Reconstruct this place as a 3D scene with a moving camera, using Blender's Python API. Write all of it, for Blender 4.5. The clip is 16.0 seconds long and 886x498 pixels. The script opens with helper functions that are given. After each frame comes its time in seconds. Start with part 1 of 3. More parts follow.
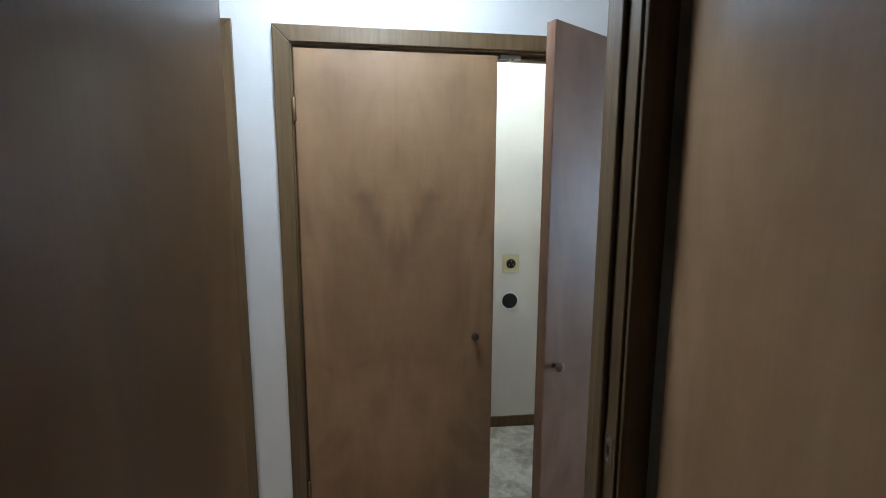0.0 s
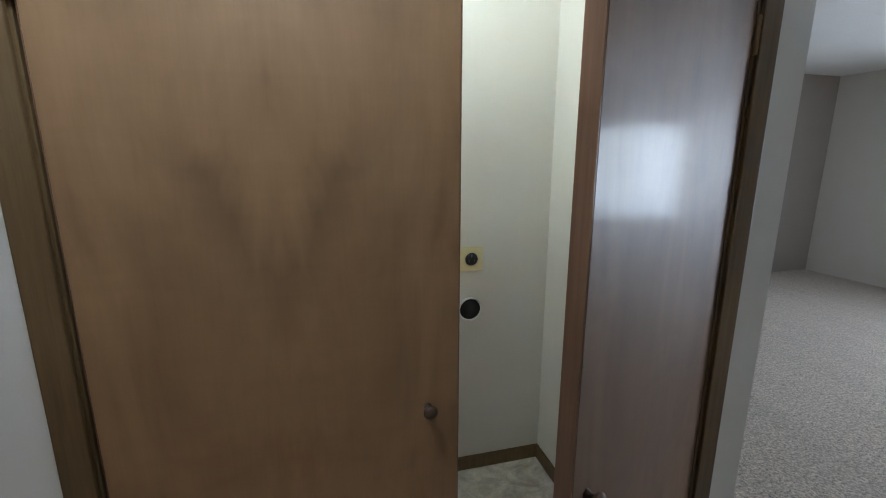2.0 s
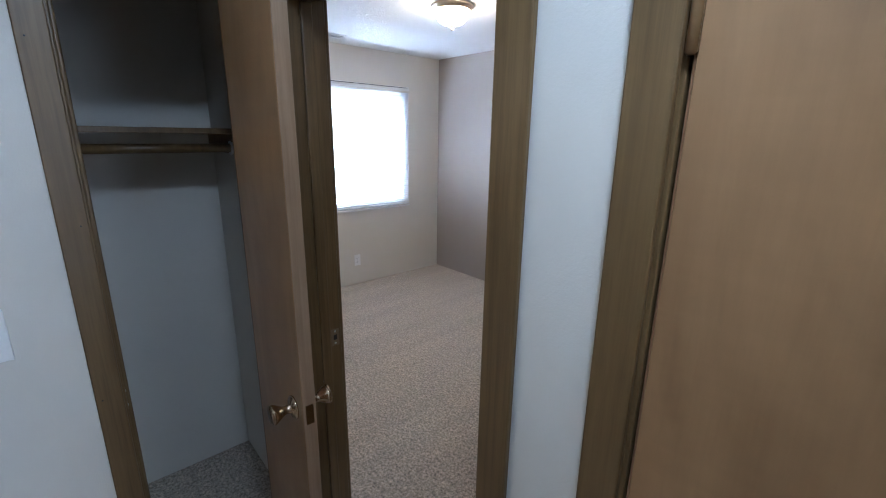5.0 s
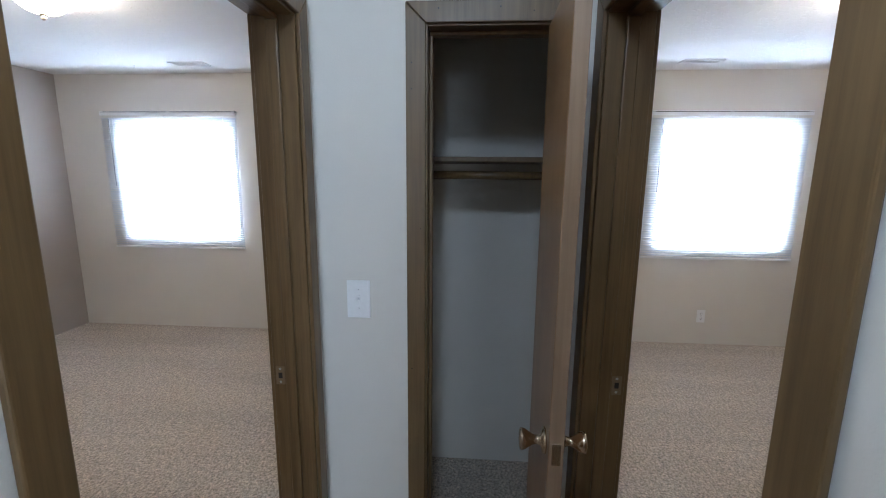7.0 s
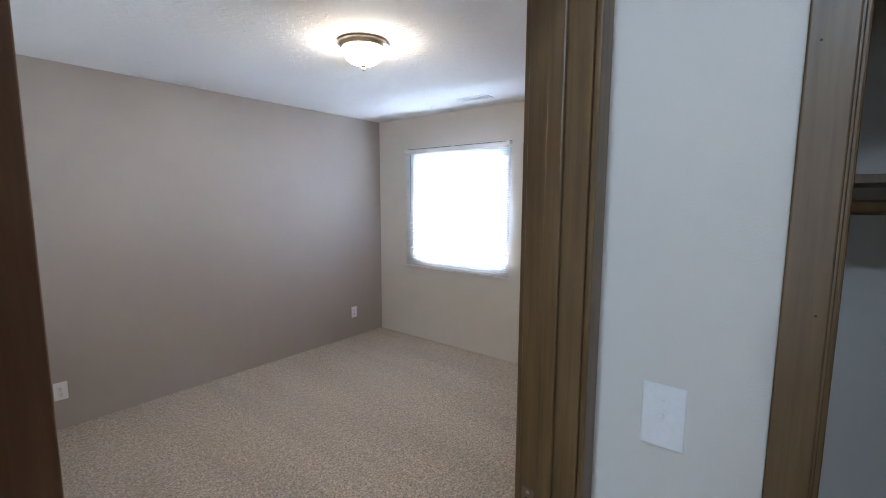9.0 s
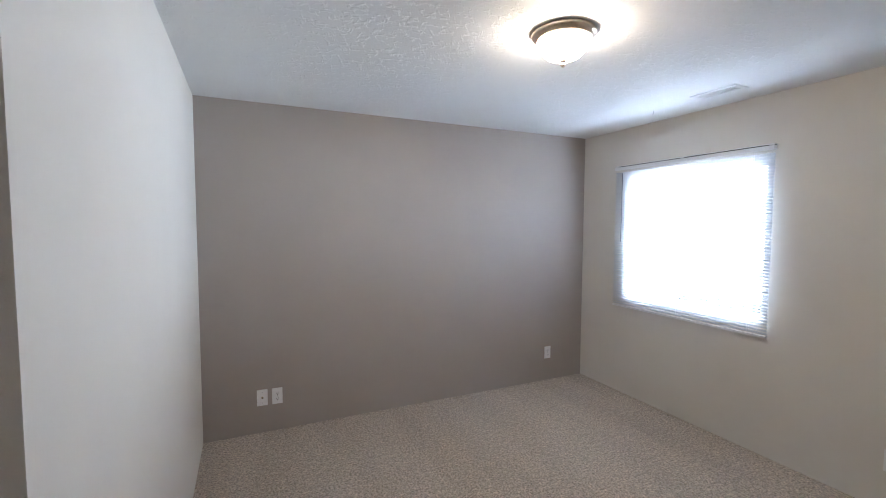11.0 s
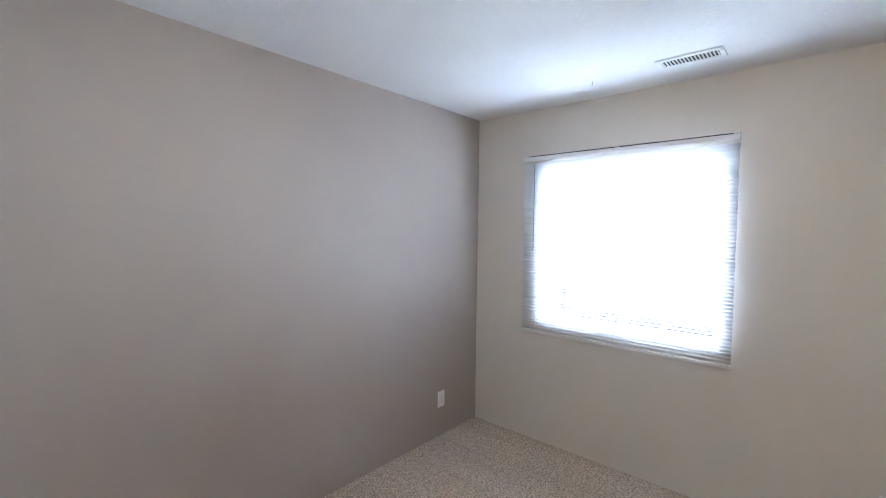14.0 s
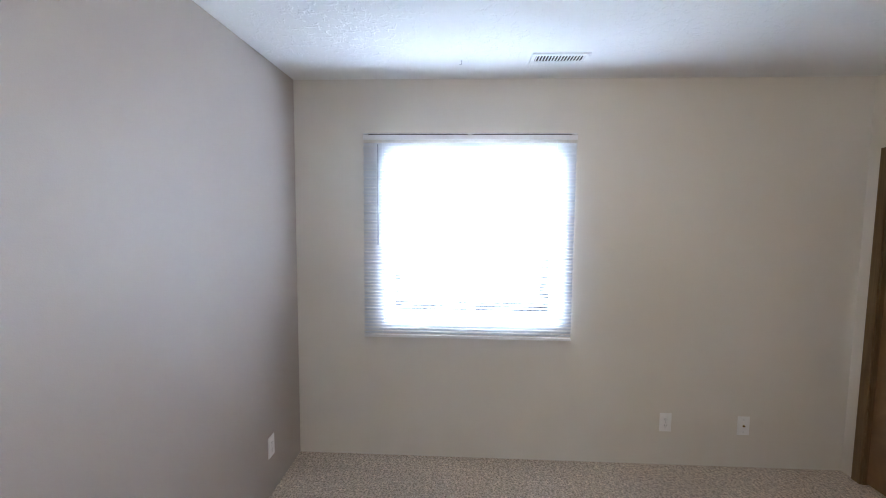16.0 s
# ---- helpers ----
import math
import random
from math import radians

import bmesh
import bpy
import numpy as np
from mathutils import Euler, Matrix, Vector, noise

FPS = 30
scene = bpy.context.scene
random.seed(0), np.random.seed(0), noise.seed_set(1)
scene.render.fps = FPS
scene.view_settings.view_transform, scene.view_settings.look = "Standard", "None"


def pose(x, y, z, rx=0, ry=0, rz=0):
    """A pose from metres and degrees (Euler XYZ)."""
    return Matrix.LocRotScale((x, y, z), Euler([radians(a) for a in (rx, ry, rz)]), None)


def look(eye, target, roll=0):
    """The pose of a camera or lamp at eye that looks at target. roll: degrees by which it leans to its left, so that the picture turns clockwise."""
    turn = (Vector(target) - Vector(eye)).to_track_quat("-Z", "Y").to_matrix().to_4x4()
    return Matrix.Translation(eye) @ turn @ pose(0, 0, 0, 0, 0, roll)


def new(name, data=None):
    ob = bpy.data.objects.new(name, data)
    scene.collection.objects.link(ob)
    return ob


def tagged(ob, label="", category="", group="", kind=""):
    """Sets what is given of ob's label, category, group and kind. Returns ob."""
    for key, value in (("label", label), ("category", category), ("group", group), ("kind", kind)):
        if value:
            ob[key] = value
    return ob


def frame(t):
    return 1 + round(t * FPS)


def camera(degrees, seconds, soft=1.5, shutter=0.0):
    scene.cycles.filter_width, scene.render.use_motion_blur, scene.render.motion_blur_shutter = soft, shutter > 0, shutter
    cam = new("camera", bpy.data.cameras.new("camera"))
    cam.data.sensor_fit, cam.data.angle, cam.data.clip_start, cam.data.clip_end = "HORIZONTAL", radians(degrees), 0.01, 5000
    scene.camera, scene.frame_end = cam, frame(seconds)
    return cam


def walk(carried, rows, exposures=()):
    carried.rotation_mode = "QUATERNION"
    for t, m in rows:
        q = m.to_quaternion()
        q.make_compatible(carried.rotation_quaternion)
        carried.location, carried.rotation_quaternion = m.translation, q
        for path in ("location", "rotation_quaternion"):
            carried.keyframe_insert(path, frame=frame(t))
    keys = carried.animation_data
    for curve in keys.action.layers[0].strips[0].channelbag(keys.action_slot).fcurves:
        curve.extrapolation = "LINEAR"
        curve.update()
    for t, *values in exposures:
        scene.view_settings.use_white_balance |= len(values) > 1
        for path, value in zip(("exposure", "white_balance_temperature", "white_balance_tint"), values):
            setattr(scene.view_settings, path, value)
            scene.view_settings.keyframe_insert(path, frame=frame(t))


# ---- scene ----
cam = camera(92.0, 16.0, 1.0)
PATH = [
    (0, (-0.038, -0.653, 1.450), (0.188, 1.316, 1.188), 0.2),
    (0.5, (-0.012, -0.370, 1.458), (0.312, 1.584, 1.181), -0.2),
    (1, (0.017, -0.179, 1.461), (0.404, 1.760, 1.158), 0.1),
    (1.5, (0.052, -0.025, 1.440), (0.503, 1.895, 1.106), 0.3),
    (2, (0.080, 0.100, 1.456), (0.576, 1.992, 1.039), 0.1),
    (2.5, (0.111, 0.195, 1.456), (0.450, 2.098, 0.942), 0.8),
    (3, (0.016, 0.239, 1.487), (0.059, 2.151, 0.903), 1.2),
    (3.5, (-0.065, 0.315, 1.608), (-0.446, 2.206, 1.076), 0.6),
    (4, (-0.137, 0.406, 1.605), (-0.940, 2.157, 1.070), 0.5),
    (4.5, (-0.180, 0.465, 1.597), (-1.346, 2.002, 1.072), 0.3),
    (4.7, (-0.190, 0.467, 1.621), (-1.468, 1.913, 1.096), 0.6),
    (6.8, (-0.229, 0.655, 1.567), (-2.196, 0.654, 1.207), 0.5),
    (7, (-0.217, 0.656, 1.567), (-2.181, 0.520, 1.214), 0.5),
    (7.5, (-0.256, 0.622, 1.571), (-2.175, 0.171, 1.237), 0.2),
    (8, (-0.412, 0.542, 1.566), (-2.246, -0.195, 1.260), -0.1),
    (8.5, (-0.508, 0.479, 1.564), (-2.228, -0.505, 1.295), 0.1),
    (9, (-0.646, 0.449, 1.574), (-2.204, -0.782, 1.338), 0.2),
    (9.5, (-0.756, 0.426, 1.583), (-2.087, -1.052, 1.377), 0.3),
    (10, (-0.845, 0.380, 1.580), (-1.910, -1.305, 1.413), 0.3),
    (10.2, (-0.879, 0.334, 1.567), (-1.846, -1.410, 1.420), 0.3),
    (12.3, (-1.283, -0.331, 1.609), (-2.079, -2.162, 1.495), 0.2),
    (12.5, (-1.315, -0.411, 1.610), (-2.156, -2.222, 1.495), 0.2),
    (13, (-1.309, -0.682, 1.588), (-2.350, -2.387, 1.489), 0.4),
    (13.5, (-1.327, -0.907, 1.567), (-2.597, -2.450, 1.474), 0.6),
    (14, (-1.370, -1.196, 1.564), (-2.870, -2.516, 1.470), 0.7),
    (14.5, (-1.335, -1.480, 1.598), (-3.045, -2.510, 1.478), 0.6),
    (15, (-1.326, -1.726, 1.609), (-3.186, -2.448, 1.470), 0.6),
    (15.5, (-1.413, -1.993, 1.617), (-3.360, -2.419, 1.454), 0.5),
    (16, (-1.468, -2.218, 1.610), (-3.459, -2.312, 1.445), 0.5),
]
EXPOSURES = [(0.0, 1.65, 5600, 10), (1.0, 1.5, 5700, 10), (2.0, 1.25, 5850, 10), (3.0, 1.3, 5500, 10), (4.5, 1.4, 5300, 10), (7.0, 1.45, 5650, 10), (8.5, 1.4, 5650, 10), (10.0, 1.35, 5650, 10), (12.5, 1.45, 5650, 10), (16.0, 1.5, 5650, 10)]
walk(cam, [(t, look(eye, target, roll)) for t, eye, target, roll in PATH], EXPOSURES)

# ---- light ----
world = bpy.data.worlds.new("world")
scene.world = world
world.use_nodes = True
wn = world.node_tree.nodes
sky = wn.new("ShaderNodeTexSky")
sky.sky_type = "NISHITA"
sky.sun_disc = False
sky.sun_elevation = radians(38)
sky.sun_rotation = radians(60)
world.node_tree.links.new(sky.outputs[0], wn["Background"].inputs[0])
wn["Background"].inputs[1].default_value = 0.08


def sun():
    d = bpy.data.lights.new("sun", "SUN")
    d.energy, d.angle, d.color = 0.8, radians(12), (1.0, 0.95, 0.88)
    ob = new("sun", d)
    ob.matrix_world = pose(0, 0, 6, 52, 0, 120)


sun()


def sky_lamp(name, m, w, h, watts, colour=(0.82, 0.91, 1.0), spread=180):
    """Daylight standing in a window's opening; it shines along its local -z."""
    d = bpy.data.lights.new(name, "AREA")
    d.shape, d.size, d.size_y, d.energy, d.color = "RECTANGLE", w, h, watts, colour
    d.spread = radians(spread)
    ob = new(name, d)
    ob.matrix_world = m
    return ob


# ---- plan, in metres ----
H = 2.44                    # ceiling
XW = -4.188                 # face of the window wall
YS = -3.298                 # face of the taupe wall of the south bedroom
XE = -0.712                 # east wall of the south bedroom
YH0, YH1 = 0.178, 0.990     # the two faces of the hall
XH = -1.497                 # end of the hall
YNN = 3.946                 # taupe wall of the north bedroom
TW = 0.115                  # wall thickness
DH = 1.968                  # clear height of the doorways
LX, LY = 6.2, 4.25          # far corner of the living room


# ---- materials ----
def material(name):
    m = bpy.data.materials.new(name)
    m.use_nodes = True
    nt = m.node_tree
    return m, nt, nt.nodes["Principled BSDF"]


def node(nt, kind, **inputs):
    n = nt.nodes.new(kind)
    for k, v in inputs.items():
        n.inputs[k.replace("_", " ")].default_value = v
    return n


def coords(nt, scale=(1, 1, 1), world_space=True):
    """Texture coordinates in metres: of the world, or of the object."""
    mp = nt.nodes.new("ShaderNodeMapping")
    mp.inputs["Scale"].default_value = scale
    if world_space:
        g = nt.nodes.new("ShaderNodeNewGeometry")
        nt.links.new(g.outputs["Position"], mp.inputs[0])
    else:
        g = nt.nodes.new("ShaderNodeTexCoord")
        nt.links.new(g.outputs["Object"], mp.inputs[0])
    return mp


def noise_tex(nt, at, scale, detail=4.0, rough=0.55, distortion=0.0):
    n = node(nt, "ShaderNodeTexNoise", Scale=scale, Detail=detail, Roughness=rough, Distortion=distortion)
    nt.links.new(at.outputs[0], n.inputs["Vector"])
    return n


def ramp(nt, src, stops):
    r = nt.nodes.new("ShaderNodeValToRGB")
    e = r.color_ramp.elements
    while len(e) < len(stops):
        e.new(0.5)
    for el, (p, c) in zip(e, stops):
        el.position = p
        el.color = (c, c, c, 1) if isinstance(c, (int, float)) else (*c, 1)
    nt.links.new(src, r.inputs[0])
    return r


def mix(nt, a, b, fac, mode="MIX"):
    m = nt.nodes.new("ShaderNodeMix")
    m.data_type, m.blend_type = "RGBA", mode
    for sock, v in ((m.inputs[0], fac), (m.inputs[6], a), (m.inputs[7], b)):
        if hasattr(v, "is_output"):
            nt.links.new(v, sock)
        elif isinstance(v, tuple):
            sock.default_value = (*v, 1)
        else:
            sock.default_value = v
    return m.outputs[2]


def bump(nt, bsdf, src, strength, dist):
    b = nt.nodes.new("ShaderNodeBump")
    b.inputs["Strength"].default_value, b.inputs["Distance"].default_value = strength, dist
    nt.links.new(src, b.inputs["Height"])
    nt.links.new(b.outputs[0], bsdf.inputs["Normal"])
    return b


def paint(name, colour, rough=0.6, relief=0.25, scale=260):
    m, nt, b = material(name)
    at = coords(nt)
    big = noise_tex(nt, at, 1.3, 3)
    shade = ramp(nt, big.outputs[0], [(0.3, tuple(c * 0.965 for c in colour)), (0.7, tuple(min(1, c * 1.02) for c in colour))])
    nt.links.new(shade.outputs[0], b.inputs["Base Color"])
    fine = noise_tex(nt, at, scale, 2)
    bump(nt, b, fine.outputs[0], relief, 0.002)
    b.inputs["Roughness"].default_value = rough
    return m


def ceiling_texture(name):
    m, nt, b = material(name)
    at = coords(nt)
    blobs = noise_tex(nt, at, 26, 3, 0.6, 0.9)
    flat = ramp(nt, blobs.outputs[0], [(0.54, 0.0), (0.60, 1.0)])
    fine = noise_tex(nt, at, 160, 2)
    total = mix(nt, flat.outputs[0], fine.outputs[0], 0.25)
    bump(nt, b, total, 0.45, 0.006)
    big = noise_tex(nt, at, 1.0, 2)
    shade = ramp(nt, big.outputs[0], [(0.3, (0.76, 0.755, 0.74)), (0.7, (0.80, 0.795, 0.78))])
    nt.links.new(shade.outputs[0], b.inputs["Base Color"])
    b.inputs["Roughness"].default_value = 0.85
    return m


def door_veneer(name, dark, mid, light, rough=0.3, coat=0.25, coat_rough=0.12, middle=0.365, crotch=None):
    """Book-matched veneer: the figure is mirrored about the leaf's middle line. The leaf's own x runs across, z up."""
    m, nt, b = material(name)
    tc = nt.nodes.new("ShaderNodeTexCoord")
    sep = nt.nodes.new("ShaderNodeSeparateXYZ")
    nt.links.new(tc.outputs["Object"], sep.inputs[0])

    def maths(op, a, v):
        n = nt.nodes.new("ShaderNodeMath")
        n.operation = op
        nt.links.new(a, n.inputs[0])
        if v is not None:
            n.inputs[1].default_value = v
        return n.outputs[0]

    half = maths("ABSOLUTE", maths("SUBTRACT", sep.outputs[0], middle), None)
    both = nt.nodes.new("ShaderNodeCombineXYZ")
    nt.links.new(half, both.inputs[0])
    nt.links.new(sep.outputs[1], both.inputs[1])
    nt.links.new(sep.outputs[2], both.inputs[2])

    def mapped(scale, shift=(0, 0, 0)):
        mp = nt.nodes.new("ShaderNodeMapping")
        mp.inputs["Scale"].default_value, mp.inputs["Location"].default_value = scale, shift
        nt.links.new(both.outputs[0], mp.inputs[0])
        return mp

    figure = noise_tex(nt, mapped((3.0, 0.6, 1.35), (0.7, 0, 0.9)), 1.7, 3, 0.5, 1.1)
    flame = noise_tex(nt, mapped((7, 0.8, 1.3), (0.2, 0, 2.3)), 1.4, 3, 0.5, 2.2)
    grain = noise_tex(nt, mapped((85, 30, 4.5)), 1.6, 5, 0.65)
    ripple = noise_tex(nt, mapped((5, 1, 26)), 1.0, 3, 0.6, 0.6)
    stain = noise_tex(nt, coords(nt, (1, 1, 1)), 2.1, 3, 0.5)
    base = ramp(nt, figure.outputs[0], [(0.30, dark), (0.50, mid), (0.74, light)])
    fl = ramp(nt, flame.outputs[0], [(0.32, 0.90), (0.50, 1.0), (0.70, 1.03)])
    col = mix(nt, base.outputs[0], fl.outputs[0], 0.75, "MULTIPLY")
    gr = ramp(nt, grain.outputs[0], [(0.3, 0.95), (0.65, 1.03)])
    col = mix(nt, col, gr.outputs[0], 0.8, "MULTIPLY")
    rp = ramp(nt, ripple.outputs[0], [(0.35, 0.96), (0.68, 1.05)])
    col = mix(nt, col, rp.outputs[0], 0.7, "MULTIPLY")
    if crotch:
        # a dark forked figure where the veneer was cut from a crotch
        def plus(a, c):
            n = nt.nodes.new("ShaderNodeMath")
            nt.links.new(a, n.inputs[0])
            nt.links.new(c, n.inputs[1])
            return n.outputs[0]

        wander = maths("MULTIPLY", maths("SUBTRACT", figure.outputs[0], 0.5), 0.55)
        rise = plus(maths("SUBTRACT", sep.outputs[2], crotch), maths("MULTIPLY", half, -1.55))
        gap = maths("ABSOLUTE", plus(rise, wander), None)
        wide = plus(gap, maths("MULTIPLY", maths("MAXIMUM", maths("SUBTRACT", half, 0.13), 0.0), 1.2))
        fork = ramp(nt, wide, [(0.0, 0.70), (0.05, 0.80), (0.15, 1.0)])
        col = mix(nt, col, fork.outputs[0], 0.85, "MULTIPLY")
    st = ramp(nt, stain.outputs[0], [(0.3, 0.88), (0.7, 1.08)])
    col = mix(nt, col, st.outputs[0], 0.8, "MULTIPLY")
    nt.links.new(col, b.inputs["Base Color"])
    rg = ramp(nt, stain.outputs[0], [(0.2, rough * 0.85), (0.8, rough * 1.25)])
    nt.links.new(rg.outputs[0], b.inputs["Roughness"])
    b.inputs["Coat Weight"].default_value, b.inputs["Coat Roughness"].default_value = coat, coat_rough
    bump(nt, b, grain.outputs[0], 0.10, 0.001)
    return m


def trim_wood(name, dark, light, rough=0.42):
    m, nt, b = material(name)
    at = coords(nt, (38, 38, 1.6))
    grain = noise_tex(nt, at, 1.8, 5, 0.65)
    at2 = coords(nt, (2, 2, 0.9))
    cloud = noise_tex(nt, at2, 3, 3)
    base = ramp(nt, grain.outputs[0], [(0.28, dark), (0.72, light)])
    cl = ramp(nt, cloud.outputs[0], [(0.3, 0.82), (0.72, 1.14)])
    col = mix(nt, base.outputs[0], cl.outputs[0], 0.7, "MULTIPLY")
    nt.links.new(col, b.inputs["Base Color"])
    b.inputs["Roughness"].default_value = rough
    bump(nt, b, grain.outputs[0], 0.12, 0.001)
    return m


def carpet_pile(name, dark, light):
    m, nt, b = material(name)
    at = coords(nt)
    tuft = noise_tex(nt, at, 76, 4, 0.85)
    clump = noise_tex(nt, at, 28, 3, 0.65)
    base = ramp(nt, tuft.outputs[0], [(0.36, dark), (0.62, light)])
    cl = ramp(nt, clump.outputs[0], [(0.32, 0.70), (0.68, 1.18)])
    col = mix(nt, base.outputs[0], cl.outputs[0], 0.8, "MULTIPLY")
    # swaths left by the vacuum cleaner, lying one way and the other
    for turn, sx, low, high in ((-38, 5.0, 0.935, 1.03), (24, 4.0, 0.96, 1.02)):
        swath = coords(nt, (sx, 0.55, 1))
        swath.inputs["Rotation"].default_value = (0, 0, radians(turn))
        lie = noise_tex(nt, swath, 1.0, 2, 0.45, 0.3)
        bd = ramp(nt, lie.outputs[0], [(0.42, low), (0.56, high)])
        col = mix(nt, col, bd.outputs[0], 0.9, "MULTIPLY")
    nt.links.new(col, b.inputs["Base Color"])
    both = mix(nt, tuft.outputs[0], clump.outputs[0], 0.45)
    bump(nt, b, both, 0.9, 0.012)
    b.inputs["Roughness"].default_value = 0.95
    b.inputs["Sheen Weight"].default_value = 0.25
    b.inputs["Sheen Roughness"].default_value = 0.6
    return m


def stone_vinyl(name):
    m, nt, b = material(name)
    at = coords(nt)
    big = noise_tex(nt, at, 5.5, 5, 0.65, 1.4)
    vein = noise_tex(nt, at, 16, 6, 0.7, 2.0)
    base = ramp(nt, big.outputs[0], [(0.32, (0.25, 0.215, 0.17)), (0.5, (0.44, 0.405, 0.345)), (0.68, (0.60, 0.575, 0.52))])
    vn = ramp(nt, vein.outputs[0], [(0.36, 0.72), (0.55, 1.06)])
    col = mix(nt, base.outputs[0], vn.outputs[0], 0.7, "MULTIPLY")
    info = nt.nodes.new("ShaderNodeObjectInfo")
    tone = ramp(nt, info.outputs["Random"], [(0.0, 0.86), (1.0, 1.08)])
    col = mix(nt, col, tone.outputs[0], 0.8, "MULTIPLY")
    nt.links.new(col, b.inputs["Base Color"])
    b.inputs["Roughness"].default_value = 0.42
    bump(nt, b, vein.outputs[0], 0.12, 0.001)
    return m


def plain(name, colour, rough=0.4, metal=0.0, scale=90, vary=0.06):
    m, nt, b = material(name)
    at = coords(nt)
    n = noise_tex(nt, at, scale, 3)
    r = ramp(nt, n.outputs[0], [(0.3, tuple(c * (1 - vary) for c in colour)), (0.7, tuple(min(1, c * (1 + vary)) for c in colour))])
    nt.links.new(r.outputs[0], b.inputs["Base Color"])
    b.inputs["Roughness"].default_value, b.inputs["Metallic"].default_value = rough, metal
    return m


def glass(name):
    m, nt, b = material(name)
    b.inputs["Base Color"].default_value = (0.95, 0.98, 1, 1)
    b.inputs["Roughness"].default_value, b.inputs["Transmission Weight"].default_value = 0.0, 1.0
    b.inputs["IOR"].default_value = 1.45
    return m


def slat_plastic(name):
    m, nt, b = material(name)
    b.inputs["Base Color"].default_value = (0.62, 0.63, 0.66, 1)
    b.inputs["Roughness"].default_value = 0.45
    tr = nt.nodes.new("ShaderNodeBsdfTranslucent")
    tr.inputs[0].default_value = (0.86, 0.89, 0.93, 1)
    ms = nt.nodes.new("ShaderNodeMixShader")
    ms.inputs[0].default_value = 0.03
    out = nt.nodes["Material Output"]
    nt.links.new(b.outputs[0], ms.inputs[1])
    nt.links.new(tr.outputs[0], ms.inputs[2])
    nt.links.new(ms.outputs[0], out.inputs[0])
    return m


def lit_glass(name, colour, strength):
    m, nt, b = material(name)
    b.inputs["Base Color"].default_value = (0.9, 0.88, 0.84, 1)
    b.inputs["Roughness"].default_value = 0.35
    b.inputs["Emission Color"].default_value = (*colour, 1)
    b.inputs["Emission Strength"].default_value = strength
    return m


OFFWHITE = paint("offwhite_wall_paint", (0.70, 0.668, 0.612))
TAUPE = paint("taupe_wall_paint", (0.395, 0.352, 0.318))
CEIL = ceiling_texture("knockdown_ceiling")
VENEER = door_veneer("stained_birch_veneer", (0.142, 0.076, 0.030), (0.196, 0.107, 0.044), (0.235, 0.132, 0.056))
# closed laundry leaf: matt, and lightened, with its stronger light put into the colour
VENEER_DULL_LIT = door_veneer("matt_lit_birch_veneer", (0.215, 0.118, 0.050), (0.290, 0.162, 0.071), (0.345, 0.197, 0.090), 0.5, 0.0, crotch=1.18)
# ajar twin of the same veneer: glossy, its weaker light kept in darker colour
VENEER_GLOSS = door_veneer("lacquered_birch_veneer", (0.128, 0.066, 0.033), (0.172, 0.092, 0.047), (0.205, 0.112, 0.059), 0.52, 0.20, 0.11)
# VENEER again, brightened: light falling on three open leaves is put into the colour
VENEER_LIT = door_veneer("lit_birch_veneer", (0.27, 0.150, 0.066), (0.34, 0.200, 0.094), (0.39, 0.238, 0.118), 0.35)
TRIM = trim_wood("dark_stained_trim", (0.095, 0.055, 0.020), (0.172, 0.104, 0.041))
EDGE = trim_wood("leaf_edge_wood", (0.15, 0.072, 0.036), (0.24, 0.125, 0.066), 0.32)
# EDGE brightened: light on the closet door's edge is put into the colour
EDGE_LIT = trim_wood("lit_leaf_edge_wood", (0.24, 0.150, 0.085), (0.34, 0.225, 0.14), 0.4)
STRIKE = plain("worn_strike_metal", (0.21, 0.15, 0.09), 0.45, 0.3)
CARPET = carpet_pile("beige_carpet", (0.11, 0.085, 0.062), (0.74, 0.625, 0.505))
VINYL = stone_vinyl("stone_vinyl")
GROUT = plain("vinyl_joint", (0.33, 0.30, 0.25), 0.6)
PLATE = plain("white_plate_plastic", (0.84, 0.84, 0.84), 0.3, vary=0.02)
CREAM = plain("cream_plate_plastic", (0.70, 0.62, 0.36), 0.35, vary=0.03)
DARK = plain("dark_slot", (0.012, 0.011, 0.010), 0.5)
BRASS = plain("brass_knob", (0.52, 0.42, 0.30), 0.2, 1.0)
NICKEL = plain("brushed_nickel", (0.62, 0.53, 0.43), 0.32, 1.0)
BRONZE = plain("bronze_knob", (0.10, 0.062, 0.038), 0.35, 0.3)
HINGE = plain("painted_hinge", (0.21, 0.125, 0.055), 0.35, 0.4)
SLAT = slat_plastic("blind_slat")
RAIL = plain("blind_rail", (0.78, 0.78, 0.78), 0.4, vary=0.02)
VINYLFRAME = plain("window_vinyl", (0.78, 0.79, 0.80), 0.35, vary=0.02)
WAND = plain("wand_plastic", (0.30, 0.32, 0.36), 0.2)
GLASS = glass("window_glass")
GRILLE = plain("grille_enamel", (0.76, 0.76, 0.75), 0.4, vary=0.02)
BOWL = lit_glass("lit_frosted_glass", (1.0, 0.80, 0.58), 34.0)
HALLBOWL = lit_glass("lit_hall_glass", (0.74, 0.87, 1.0), 29.0)
BULB = lit_glass("lit_bulb_glass", (0.90, 1.0, 0.93), 175.0)
STEEL = plain("galvanised_duct", (0.45, 0.45, 0.44), 0.4, 0.8)


